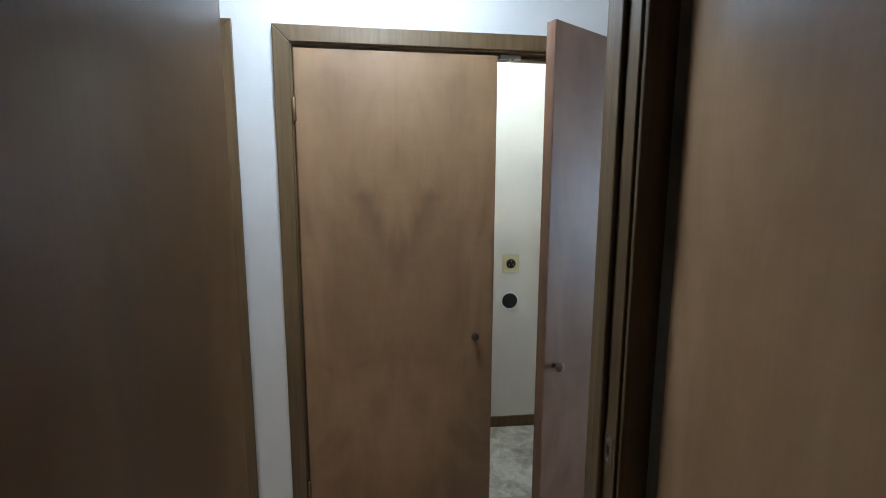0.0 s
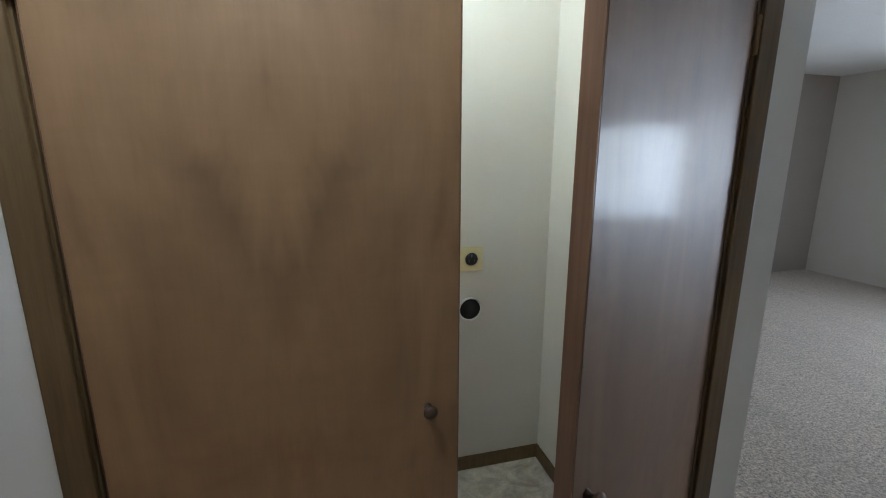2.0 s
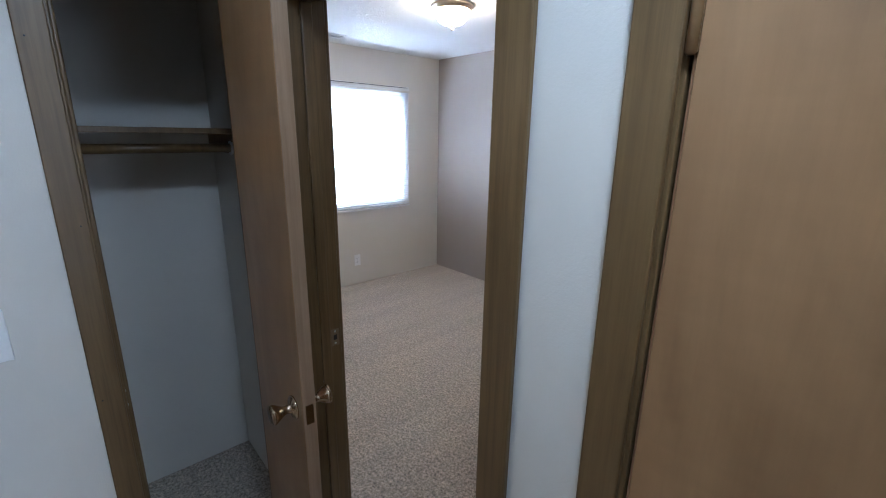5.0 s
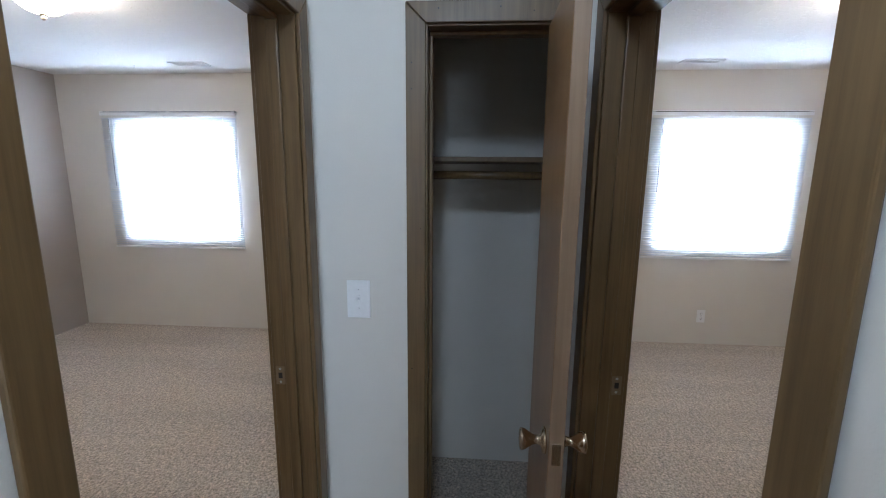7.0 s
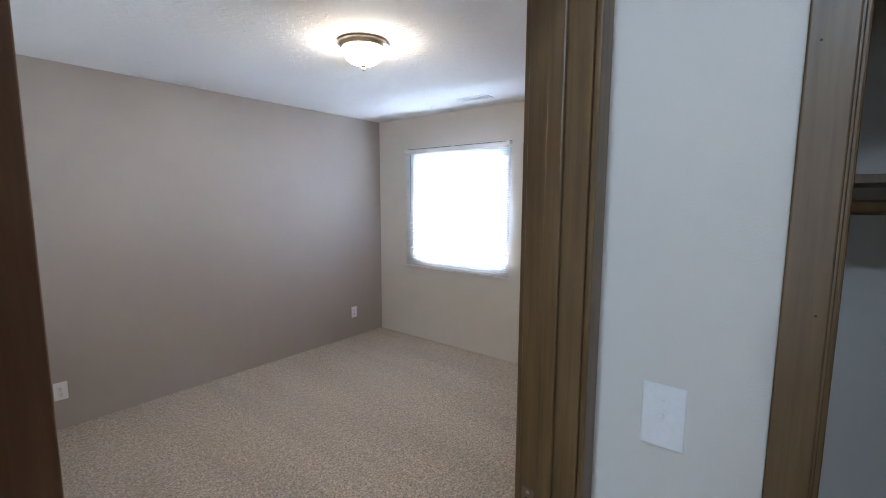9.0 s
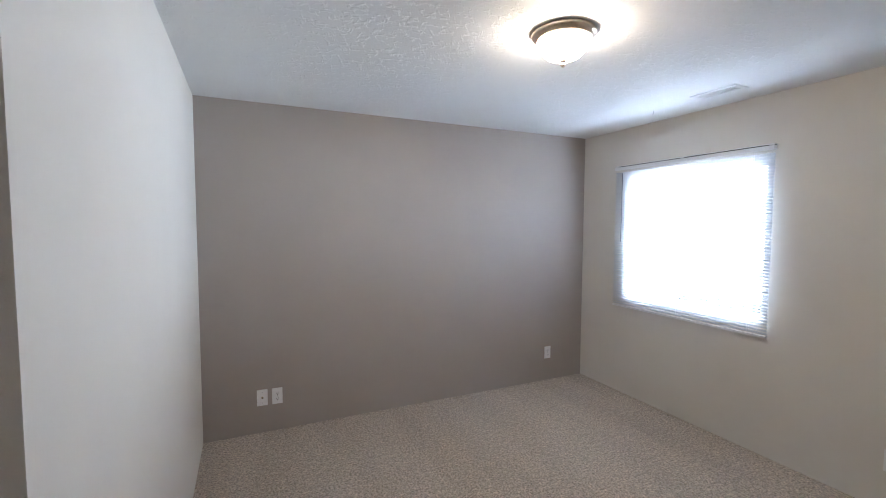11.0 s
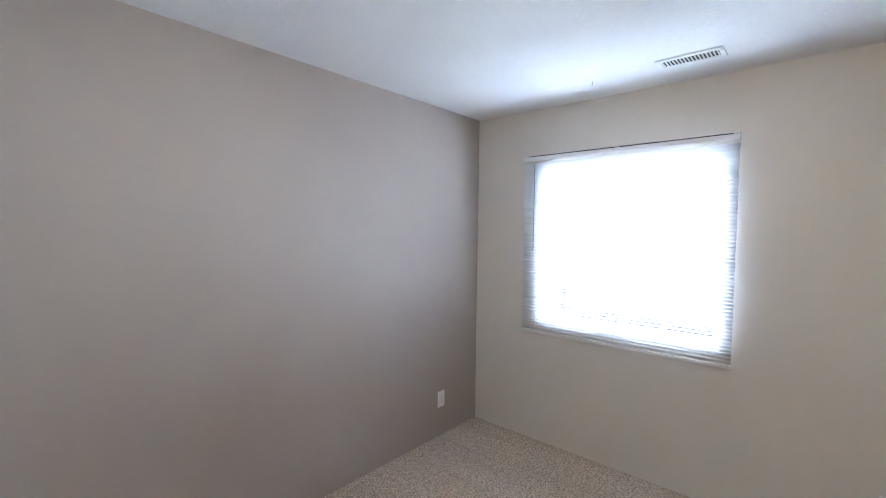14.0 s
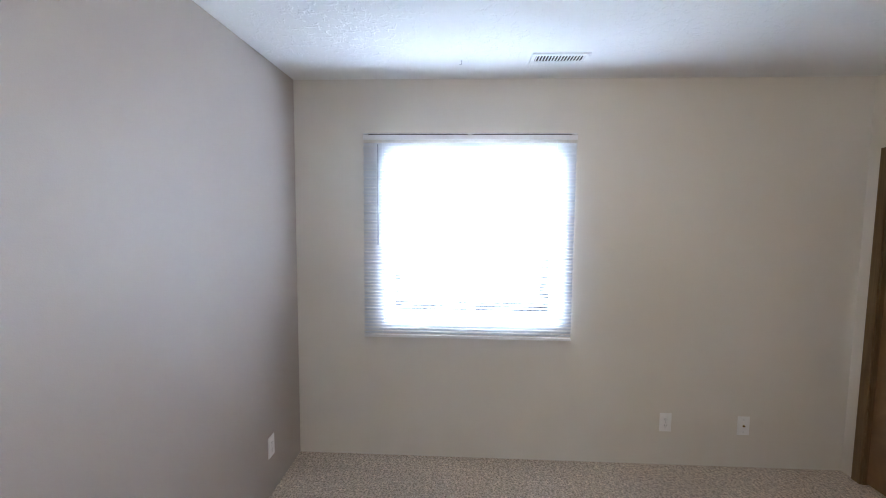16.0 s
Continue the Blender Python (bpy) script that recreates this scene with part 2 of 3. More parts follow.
# ---- building helpers ----
def block(bm, lo, hi):
    """A box from corner to corner."""
    x0, y0, z0 = lo
    x1, y1, z1 = hi
    v = [bm.verts.new(p) for p in ((x0, y0, z0), (x1, y0, z0), (x1, y1, z0), (x0, y1, z0), (x0, y0, z1), (x1, y0, z1), (x1, y1, z1), (x0, y1, z1))]
    for f in ((0, 3, 2, 1), (4, 5, 6, 7), (0, 1, 5, 4), (1, 2, 6, 5), (2, 3, 7, 6), (3, 0, 4, 7)):
        bm.faces.new([v[i] for i in f])
    return bm


def slab(lo, hi, soft=0.0, segments=2):
    bm = block(bmesh.new(), lo, hi)
    if soft:
        bmesh.ops.bevel(bm, geom=bm.edges[:], offset=soft, segments=segments, affect="EDGES", profile=0.5)
    return bm


def prism(points, axis, a, b):
    """A polygon in the plane across an axis, drawn out from a to b along it."""
    bm = bmesh.new()
    put = {"x": lambda p, q: (q, p[0], p[1]), "y": lambda p, q: (p[0], q, p[1]), "z": lambda p, q: (p[0], p[1], q)}[axis]
    lo, hi = [bm.verts.new(put(p, a)) for p in points], [bm.verts.new(put(p, b)) for p in points]
    bm.faces.new(lo), bm.faces.new(hi[::-1])
    n = len(points)
    for i in range(n):
        bm.faces.new((lo[i], hi[i], hi[(i + 1) % n], lo[(i + 1) % n]))
    bmesh.ops.recalc_face_normals(bm, faces=bm.faces[:])
    return bm


def lathe(profile, steps=32, m=None):
    """A profile of (radius, height) turned round z."""
    bm = bmesh.new()
    rings = []
    for r, z in profile:
        if r < 1e-6:
            rings.append([bm.verts.new((0, 0, z))])
        else:
            rings.append([bm.verts.new((r * math.cos(a), r * math.sin(a), z)) for a in (2 * math.pi * k / steps for k in range(steps))])
    for a, b in zip(rings, rings[1:]):
        for k in range(steps):
            j = (k + 1) % steps
            if len(a) > 1 and len(b) > 1:
                bm.faces.new((a[k], a[j], b[j], b[k]))
            elif len(b) > 1:
                bm.faces.new((a[0], b[j], b[k]))
            elif len(a) > 1:
                bm.faces.new((a[k], a[j], b[0]))
    for f in bm.faces:
        f.smooth = True
    bmesh.ops.recalc_face_normals(bm, faces=bm.faces[:])
    if m:
        bm.transform(m)
    return bm


def mesh_of(name, bm, mat):
    me = bpy.data.meshes.new(name)
    bm.to_mesh(me)
    bm.free()
    me.materials.append(mat)
    return me


def part(name, bm, mat, parent, label=""):
    ob = new(name, mesh_of(name, bm, mat))
    ob.parent = parent
    return tagged(ob, label)


def thing(name, m, label, category, group="", kind=""):
    ob = new(name)
    ob.empty_display_size = 0.05
    ob.matrix_world = m
    return tagged(ob, label, category, group, kind)


def setting(name, bm, mat, label, category):
    return tagged(new(name, mesh_of(name, bm, mat)), label, category, "", "structure")


ALONG_Y = pose(0, 0, 0, -90, 0, 0)   # turns a lathe's z to +y
AGAINST_Y = pose(0, 0, 0, 90, 0, 0)  # turns it to -y


# ---- walls, floor, ceiling ----
def wall_along_x(name, y0, y1, x0, x1, holes, mat, label, top=H):
    """holes: (x0, x1, z0, z1)."""
    bm = bmesh.new()
    at = x0
    for a, b, z0, z1 in sorted(holes):
        block(bm, (at, y0, 0), (a, y1, top))
        if z0 > 0:
            block(bm, (a, y0, 0), (b, y1, z0))
        block(bm, (a, y0, z1), (b, y1, top))
        at = b
    block(bm, (at, y0, 0), (x1, y1, top))
    return setting(name, bm, mat, label, "wall")


def wall_along_y(name, x0, x1, y0, y1, holes, mat, label, top=H):
    bm = bmesh.new()
    at = y0
    for a, b, z0, z1 in sorted(holes):
        block(bm, (x0, at, 0), (x1, a, top))
        if z0 > 0:
            block(bm, (x0, a, 0), (x1, b, z0))
        block(bm, (x0, a, z1), (x1, b, top))
        at = b
    block(bm, (x0, at, 0), (x1, y1, top))
    return setting(name, bm, mat, label, "wall")


J = 0.019                                   # jamb board
D_S = (-1.393, -0.646)                      # doorway of the south bedroom, in x
D_N = (-1.411, -0.659)                      # of the north bedroom
D_L = (-0.392, 1.090)                       # of the laundry
D_B = (-0.360, 0.375)                       # of the small bathroom
D_C = (0.520, 0.888)                        # of the linen closet, in y
W_S = (-2.725, -1.595)                        # window openings, in y
W_N = (2.287, 3.417)
WZ = (0.895, 2.03)
W_L = (0.38, 1.90)                          # living room window, in y
WLZ = (0.62, 1.92)


def hole(d):
    return (d[0] - J, d[1] + J, 0, DH + J)


XWO = XW - 0.16
bm = block(bmesh.new(), (XWO - 0.02, YS - 0.18, -0.12), (LX + 0.2, LY + 0.2, 0.0))
setting("floor", bm, CARPET, "beige speckled cut-pile carpet with vacuum swaths", "carpet floor")
bm = block(bmesh.new(), (XWO - 0.02, YS - 0.18, H), (LX + 0.2, LY + 0.2, H + 0.12))
setting("ceiling", bm, CEIL, "white ceiling with knockdown texture", "ceiling")

wall_along_y("wall_west", XWO, XW, YS - 0.16, LY + 0.16, [(*W_S, *WZ), (*W_N, *WZ)], OFFWHITE, "off-white painted outside wall with two windows")
wall_along_x("wall_south_taupe", YS - 0.16, YS, XW, XE + 0.06, [], TAUPE, "taupe painted accent wall of the south bedroom")
wall_along_x("wall_south_living", YS - 0.16, YS, XE + 0.06, LX + 0.16, [], OFFWHITE, "off-white painted wall of the living room")
wall_along_x("wall_north_taupe", YNN, YNN + 0.12, XW, 1.166, [], TAUPE, "taupe painted accent wall of the north bedroom")
wall_along_x("wall_north_living", LY, LY + 0.12, 1.166, LX + 0.16, [], TAUPE, "dark taupe painted wall of the living room")
wall_along_y("wall_east_living", LX, LX + 0.16, YS, LY, [(*W_L, *WLZ)], OFFWHITE, "off-white painted living room wall with a window")
wall_along_y("wall_bedroom_east", XE, XE + TW, YS, -0.712, [], OFFWHITE, "off-white painted bedroom wall")
wall_along_y("wall_bedroom_east_recess", XE + 0.050, XE + TW, -0.712, YH0 - TW, [], OFFWHITE, "off-white painted wall behind the open door")
wall_along_x("wall_hall_south", YH0 - TW, YH0, XH - TW, 0.50, [hole(D_S), hole(D_B)], OFFWHITE, "off-white painted hall wall with two doorways")
wall_along_x("wall_hall_north", YH1, YH1 + TW, XH - TW, 1.266, [hole(D_N), hole(D_L)], OFFWHITE, "off-white painted hall wall with bedroom and laundry doorways")
wall_along_y("wall_hall_end", XH - TW, XH, YH0, YH1, [hole(D_C)], OFFWHITE, "off-white painted wall at the hall's end")
# dim bathroom
wall_along_y("wall_bathroom_east", 0.472, 0.50, YS, YH0 - TW, [], OFFWHITE, "off-white painted partition")
wall_along_x("wall_bathroom_south", -1.9, -1.8, XE + TW, 0.472, [], OFFWHITE, "off-white painted wall of the dim bathroom")
# linen closet
XCB = -2.36
wall_along_y("wall_linen_back", XCB - 0.06, XCB, 0.44, 1.02, [], OFFWHITE, "off-white painted back wall of the linen closet")
wall_along_x("wall_linen_south", 0.38, 0.44, XCB - 0.06, XH - TW, [], OFFWHITE, "off-white painted side wall of the linen closet")
wall_along_x("wall_linen_north", 1.022, YH1 + TW, XCB - 0.06, XH - TW, [], OFFWHITE, "off-white painted side wall of the linen closet")
# wall of the south bedroom with its wardrobe, and the wall of the north bedroom
W_D = (-4.06, -2.50)
wall_along_x("wall_wardrobe", 0.205, 0.30, XW, XCB - 0.06, [(*W_D, 0, DH)], OFFWHITE, "off-white painted wall round the wardrobe doorway")
wall_along_y("wall_bedroom_jog", XH - TW - 0.06, XH - TW, YH0 - TW, 0.38, [], OFFWHITE, "off-white painted wall return")
wall_along_x("wall_bedroom_linen", 0.205, 0.30, XCB - 0.06, XH - TW - 0.06, [], OFFWHITE, "off-white painted bedroom wall")
wall_along_x("wall_wardrobe_back", YH1 + TW - 0.10, YH1 + TW, XW, XCB - 0.06, [], OFFWHITE, "off-white painted wall between the bedrooms")
# laundry closet
XL0, XL1, YL = -0.42, 1.010, 1.797
wall_along_x("wall_laundry_back", YL, YL + 0.1, XL0 - 0.1, XL1 + 0.211, [], OFFWHITE, "off-white painted back wall of the laundry closet")
wall_along_y("wall_laundry_west", XL0 - 0.1, XL0, YH1 + TW, YL, [], OFFWHITE, "off-white painted side wall of the laundry closet")
wall_along_y("wall_laundry_east", XL1, 1.266, YH1 + TW, YL, [], OFFWHITE, "off-white painted side wall of the laundry closet")
wall_along_y("wall_bedroom_north_east", 1.166, 1.266, YL + 0.1, LY, [], OFFWHITE, "off-white painted wall beside the living room")


# ---- doors ----
def door_frame(parent, w, h, t, stop_at=None, back=True, front="LR", wide=0.057):
    """Jambs, stops and mitred casings round a clear opening, x 0 to w, in a wall from y 0 (front) to t."""
    part("jamb", slab((-J, -0.002, 0), (0, t + 0.002, h + J), 0.0015, 1), TRIM, parent)
    part("jamb", slab((w, -0.002, 0), (w + J, t + 0.002, h + J), 0.0015, 1), TRIM, parent)
    part("head_jamb", slab((0.0005, -0.002, h), (w - 0.0005, t + 0.002, h + J), 0.0015, 1), TRIM, parent)
    if stop_at is not None:
        s0, s1 = stop_at
        part("door_stop", slab((0, s0, 0), (0.011, s1, h - 0.011), 0.004), TRIM, parent)
        part("door_stop", slab((w - 0.011, s0, 0), (w, s1, h - 0.011), 0.004), TRIM, parent)
        part("door_stop", slab((0.001, s0, h - 0.011), (w - 0.001, s1, h), 0.004), TRIM, parent)
    r, c = 0.005, wide
    for y0, y1 in ([(-0.014, -0.0025)] + ([(t + 0.0025, t + 0.014)] if back else [])):
        a, b = -r, -r - c
        full = front == "LR" or y0 > 0
        for pts in (
            [(a, 0), (b, 0), (b, h + r + c), (a, h + r)],
            [(w - a, 0), (w - b, 0), (w - b, h + r + c), (w - a, h + r)],
            [(a, h + r + 0.0004), (b, h + r + c + 0.0004), (w - b, h + r + c + 0.0004), (w - a, h + r + 0.0004)],
        ):
            if not full and max(p[0] for p in pts) < w * 0.5:
                continue
            if not full and pts[0][1] > 0:
                pts = [(0.0, pts[0][1]), (0.0, pts[1][1]), pts[2], pts[3]]
            bm = prism(pts, "y", y0, y1)
            bmesh.ops.bevel(bm, geom=bm.edges[:], offset=0.0028, segments=2, affect="EDGES", profile=0.5)
            part("casing", bm, TRIM, parent)


def knob_set(parent, x, z, y_front, y_back, mat, out=0.055):
    """A round door knob with its rose on both faces of a leaf that lies between y_front and y_back."""
    prof = [(0, 0.0), (0.031, 0.0), (0.032, 0.003), (0.029, 0.007), (0.014, 0.010), (0.0115, 0.016), (0.0110, 0.024), (0.0130, 0.031), (0.0185, 0.040), (0.0240, 0.049), (0.0262, 0.056), (0.0255, 0.060), (0.020, 0.0625), (0, 0.0635)]
    k = part("door_knob", lathe(prof, 28, Matrix.Translation((x, y_front, z)) @ AGAINST_Y), mat, parent, "polished brass door knob")
    k2 = part("door_knob", lathe(prof, 28, Matrix.Translation((x, y_back, z)) @ ALONG_Y), mat, parent, "polished brass door knob")
    return k, k2


def knob_one(parent, x, z, y, mat):
    prof = [(0, 0.0), (0.031, 0.0), (0.032, 0.003), (0.029, 0.007), (0.014, 0.010), (0.0115, 0.016), (0.0110, 0.024), (0.0130, 0.031), (0.0185, 0.040), (0.0240, 0.049), (0.0262, 0.056), (0.0255, 0.060), (0.020, 0.0625), (0, 0.0635)]
    part("door_knob", lathe(prof, 28, Matrix.Translation((x, y, z)) @ AGAINST_Y), mat, parent, "polished brass door knob")


def hinge(parent, x, y, z, long=0.09):
    bm = lathe([(0, 0), (0.0035, 0), (0.006, 0.003), (0.006, long - 0.003), (0.0035, long), (0, long)], 12, Matrix.Translation((x, y, z)))
    block(bm, (x - 0.005, y + 0.005, z + 0.003), (x + 0.005, y + 0.0075, z + long - 0.003))
    part("hinge", bm, HINGE, parent, "painted steel butt hinge")


def leaf(parent, w, h, mat, edge, name="door_leaf", label="", th=0.035):
    """A flush leaf from its hinge line (x 0) outwards, y 0 to th, with lipped edges."""
    ob = part(name, slab((0.004, 0.0, 0.012), (w - 0.004, th, h - 0.006), 0.0012, 1), mat, parent, label)
    part("lipping", slab((w - 0.004, 0.0008, 0.0125), (w - 0.0012, th - 0.0008, h - 0.0065), 0.0008, 1), edge, ob)
    part("lipping", slab((0.001, 0.0008, 0.0125), (0.004, th - 0.0008, h - 0.0065), 0.0008, 1), edge, ob)
    return ob


def strike(parent, x, y, z, face):
    """A worn brass strike plate with its hole, let into a jamb; face is the way it looks along x."""
    p = part("strike_plate", slab((x - 0.0012, y - 0.014, z - 0.029), (x + 0.0012, y + 0.014, z + 0.029), 0.0008, 1), STRIKE, parent, "worn brass strike plate")
    part("strike_hole", slab((x - 0.0016, y - 0.006, z - 0.009), (x + 0.0016, y + 0.006, z + 0.009)), DARK, p)
    for dz in (-0.021, 0.021):
        part("screw", lathe([(0, 0), (0.004, 0), (0.003, 0.0012), (0, 0.0014)], 10, Matrix.Translation((x + 0.0012 * face, y, z + dz)) @ pose(0, 0, 0, 0, 90 * face, 0)), STEEL, p)


# south bedroom: front of the frame looks to the hall (north), so it is turned about
d1 = thing("door_1", pose(D_S[1], YH0, 0, 0, 0, 180), "open brown bedroom door in dark-stained casing", "door", kind="structure")
door_frame(d1, D_S[1] - D_S[0], DH, TW, (0.042, 0.076))
strike(d1, D_S[1] - D_S[0], 0.095, 0.955, -1)
l1 = thing("door_leaf_1", pose(-0.668, YH0 - TW - 0.010, 0, 0, 0, -90), "brown birch-veneer bedroom door standing open along the wall", "door")
# brightened veneer: the window's light on this leaf is in its colour
l1b = leaf(l1, 0.68, DH - 0.004, VENEER_LIT, EDGE)
l1.matrix_world = pose(-0.668, YH0 - TW - 0.016, 0, 0, 0, -90) @ Matrix.Translation((0, -0.035, 0))
knob_one(l1, 0.62, 0.93, 0.0, BRASS)

d2 = thing("door_2", pose(D_N[0], YH1, 0), "dark-stained doorway of the north bedroom", "door", kind="structure")
door_frame(d2, D_N[1] - D_N[0], DH, TW, (0.042, 0.076), wide=0.067)
strike(d2, 0.0, 0.095, 0.958, 1)
l2 = thing("door_leaf_2", pose(D_N[1] + 0.010, YH1 + TW + 0.010, 0, 0, 0, 88), "brown birch-veneer bedroom door standing open", "door")
leaf(l2, 0.746, DH - 0.004, VENEER, EDGE)
knob_set(l2, 0.686, 0.93, 0.0, 0.035, BRASS)

# laundry: a pair of leaves that close against the head
wl = D_L[1] - D_L[0]
d3 = thing("door_3", pose(D_L[0], YH1, 0), "dark-stained casing of the laundry's double doors", "door", kind="structure")
door_frame(d3, wl, DH, TW, (0.040, 0.072), back=False)
catch = part("roller_catch", slab((wl / 2 + 0.02, 0.020, DH - 0.016), (wl / 2 + 0.10, 0.036, DH - 0.0005), 0.002), STEEL, d3, "steel roller catch")
part("catch_roller", lathe([(0, -0.012), (0.006, -0.012), (0.006, 0.012), (0, 0.012)], 12, Matrix.Translation((wl / 2 + 0.06, 0.028, DH - 0.018)) @ pose(0, 0, 0, 0, 90, 0)), NICKEL, catch)


def round_pull(parent, x, z, y):
    prof = [(0, 0), (0.010, 0), (0.009, 0.004), (0.0065, 0.010), (0.008, 0.016), (0.0155, 0.021), (0.0165, 0.027), (0.012, 0.033), (0.004, 0.035), (0, 0.035)]
    part("pull_knob", lathe(prof, 24, Matrix.Translation((x, y, z)) @ AGAINST_Y), BRONZE, parent, "small dark round knob")


wlf = wl / 2 - 0.003
l3 = thing("laundry_door", pose(D_L[0] + 0.002, YH1 + 0.001, 0), "closed flush brown laundry door with flame veneer", "door", "laundry double doors")
leaf(l3, wlf + 0.007, DH - 0.004, VENEER_DULL_LIT, EDGE)
round_pull(l3, wlf - 0.070, 0.880, 0.0)
for z in (0.20, 1.70):
    hinge(l3, 0.001, -0.008, z)
SWING = 28.8
l4 = thing("laundry_door", pose(D_L[1] - 0.002, YH1 + 0.001, 0, 0, 0, 180 + SWING), "flush brown laundry door standing ajar, glossy", "door", "laundry double doors")
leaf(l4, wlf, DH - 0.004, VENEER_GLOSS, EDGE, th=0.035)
l4.matrix_world = pose(D_L[1] - 0.002, YH1 + 0.001, 0, 0, 0, 180 + SWING) @ Matrix.Translation((0, -0.035, 0))
prof_back = [(0, 0), (0.010, 0), (0.009, 0.004), (0.0065, 0.010), (0.008, 0.016), (0.0155, 0.021), (0.0165, 0.027), (0.012, 0.033), (0.004, 0.035), (0, 0.035)]
part("pull_knob", lathe(prof_back, 24, Matrix.Translation((wlf - 0.052, 0.035, 0.880)) @ ALONG_Y), BRONZE, l4, "small dark round knob")
for z in (0.20, 1.70):
    bm = lathe([(0, 0), (0.0035, 0), (0.006, 0.003), (0.006, 0.087), (0.0035, 0.09), (0, 0.09)], 12, Matrix.Translation((0.001, 0.042, z)))
    block(bm, (0.003, 0.0352, z + 0.003), (0.012, 0.0366, z + 0.087))
    part("hinge", bm, HINGE, l4, "painted steel butt hinge")

# linen closet: the frame looks along +x
wc = D_C[1] - D_C[0]
d4 = thing("door_4", pose(XH, D_C[0], 0, 0, 0, 90), "dark-stained casing of the linen closet", "door", kind="structure")
door_frame(d4, wc, DH, TW, (0.042, 0.070), back=False)
strike(d4, 0.0, 0.020, 0.92, 1)
for x, z in ((-0.045, 1.87), (-0.046, 1.80), (-0.020, 1.40), (-0.048, 0.95), (0.03, 2.01), (0.20, 2.012), (0.29, 2.00), (wc + 0.03, 1.93), (wc + 0.028, 1.2)):
    part("nail_hole", lathe([(0, 0), (0.0022, 0), (0.0018, 0.0006), (0, 0.0006)], 8, Matrix.Translation((x, -0.0138, z)) @ AGAINST_Y), DARK, d4)
l5 = thing("closet_door", pose(XH + 0.016, D_C[1] - 0.004, 0, 0, 0, -1.5), "narrow brown linen closet door standing wide open", "door")
l5.matrix_world = pose(XH + 0.016, D_C[1] - 0.002, 0, 0, 0, -1.5) @ Matrix.Translation((0, -0.035, 0))
# leaf and lipping both brightened, with the hall's light in their colour
leaf(l5, 0.362, DH - 0.004, VENEER_LIT, EDGE_LIT)
knob_set(l5, 0.302, 0.925, 0.0, 0.035, BRASS)
part("latch_plate", slab((0.3606, 0.007, 0.90), (0.3618, 0.028, 0.955), 0.0005, 1), BRASS, l5, "brass latch plate")

# bathroom doorway: front of the frame looks to the hall
d5 = thing("door_5", pose(D_B[1], YH0, 0, 0, 0, 180), "dark-stained doorway of the dim bathroom", "door", kind="structure")
door_frame(d5, D_B[1] - D_B[0], DH, TW, (0.040, 0.075), front="R")
strike(d5, 0.0, 0.092, 0.95, 1)
l6 = thing("door_leaf_3", pose(D_B[0] - 0.006, YH0 - TW - 0.010, 0, 0, 0, -91), "dark brown flush bathroom door standing open", "door")
l6.matrix_world = pose(-0.322, YH0 - TW - 0.016, 0, 0, 0, -90) @ Matrix.Translation((0, 0.0, 0))
leaf(l6, 0.62, DH - 0.004, VENEER, EDGE)

# wardrobe doorway of the south bedroom
d6 = thing("door_6", pose(W_D[1], 0.205, 0, 0, 0, 0), "dark-stained wardrobe doorway", "door", kind="structure")
d6.matrix_world = pose(W_D[0] + J, 0.205, 0)
door_frame(d6, W_D[1] - W_D[0] - 2 * J, DH - J, 0.095, None, back=False)


def wardrobe_leaf(x, y, w):
    t = thing("sliding_door", pose(x, y, 0), "dark brown flush sliding wardrobe door", "door", "wardrobe sliding doors")
    leaf(t, w, DH - J - 0.01, VENEER, EDGE, th=0.03)


wardrobe_leaf(W_D[0] + J + 0.002, 0.225, 0.79)
wardrobe_leaf(W_D[0] + J + 0.73, 0.262, 0.79)


l7 = thing("door_leaf_4", pose(0.434, 0.020, 0, 0, 0, 262), "brown flush door standing open beside the doorway, light put into its colour", "door")
# brightened veneer, so the colour carries the light on this leaf
leaf(l7, 0.62, DH - 0.004, VENEER_LIT, EDGE)


# ---- windows and blinds ----
def window(name, m, w, h, depth, label):
    """A sliding window in an opening, x 0 to w, z 0 to h; y 0 is the room's wall face, +y looks into the room."""
    t = thing(name, m, label, "window", kind="structure")
    y0, y1, f = -depth + 0.01, -depth + 0.075, 0.045
    fr = part("window_frame", slab((0.001, y0, 0.001), (f, y1, h - 0.001), 0.003), VINYLFRAME, t)
    part("frame_stile", slab((w - f, y0, 0.001), (w - 0.001, y1, h - 0.001), 0.003), VINYLFRAME, t)
    part("frame_rail", slab((f, y0, 0.001), (w - f, y1, f), 0.003), VINYLFRAME, t)
    part("frame_rail", slab((f, y0, h - f), (w - f, y1, h - 0.001), 0.003), VINYLFRAME, t)
    part("meeting_stile", slab((w / 2 - 0.024, y0 + 0.015, f), (w / 2 + 0.024, y1 - 0.01, h - f), 0.003), VINYLFRAME, t)
    part("window_sill", slab((0.0, -depth + 0.078, 0.0005), (w, -0.001, 0.010), 0.002), VINYLFRAME, t)
    for a, b, y in ((f, w / 2 - 0.024, y0 + 0.03), (w / 2 + 0.024, w - f, y0 + 0.042)):
        pane = part("pane", slab((a, y, f), (b, y + 0.004, h - f)), GLASS, t)
        pane.visible_shadow = False
    return t


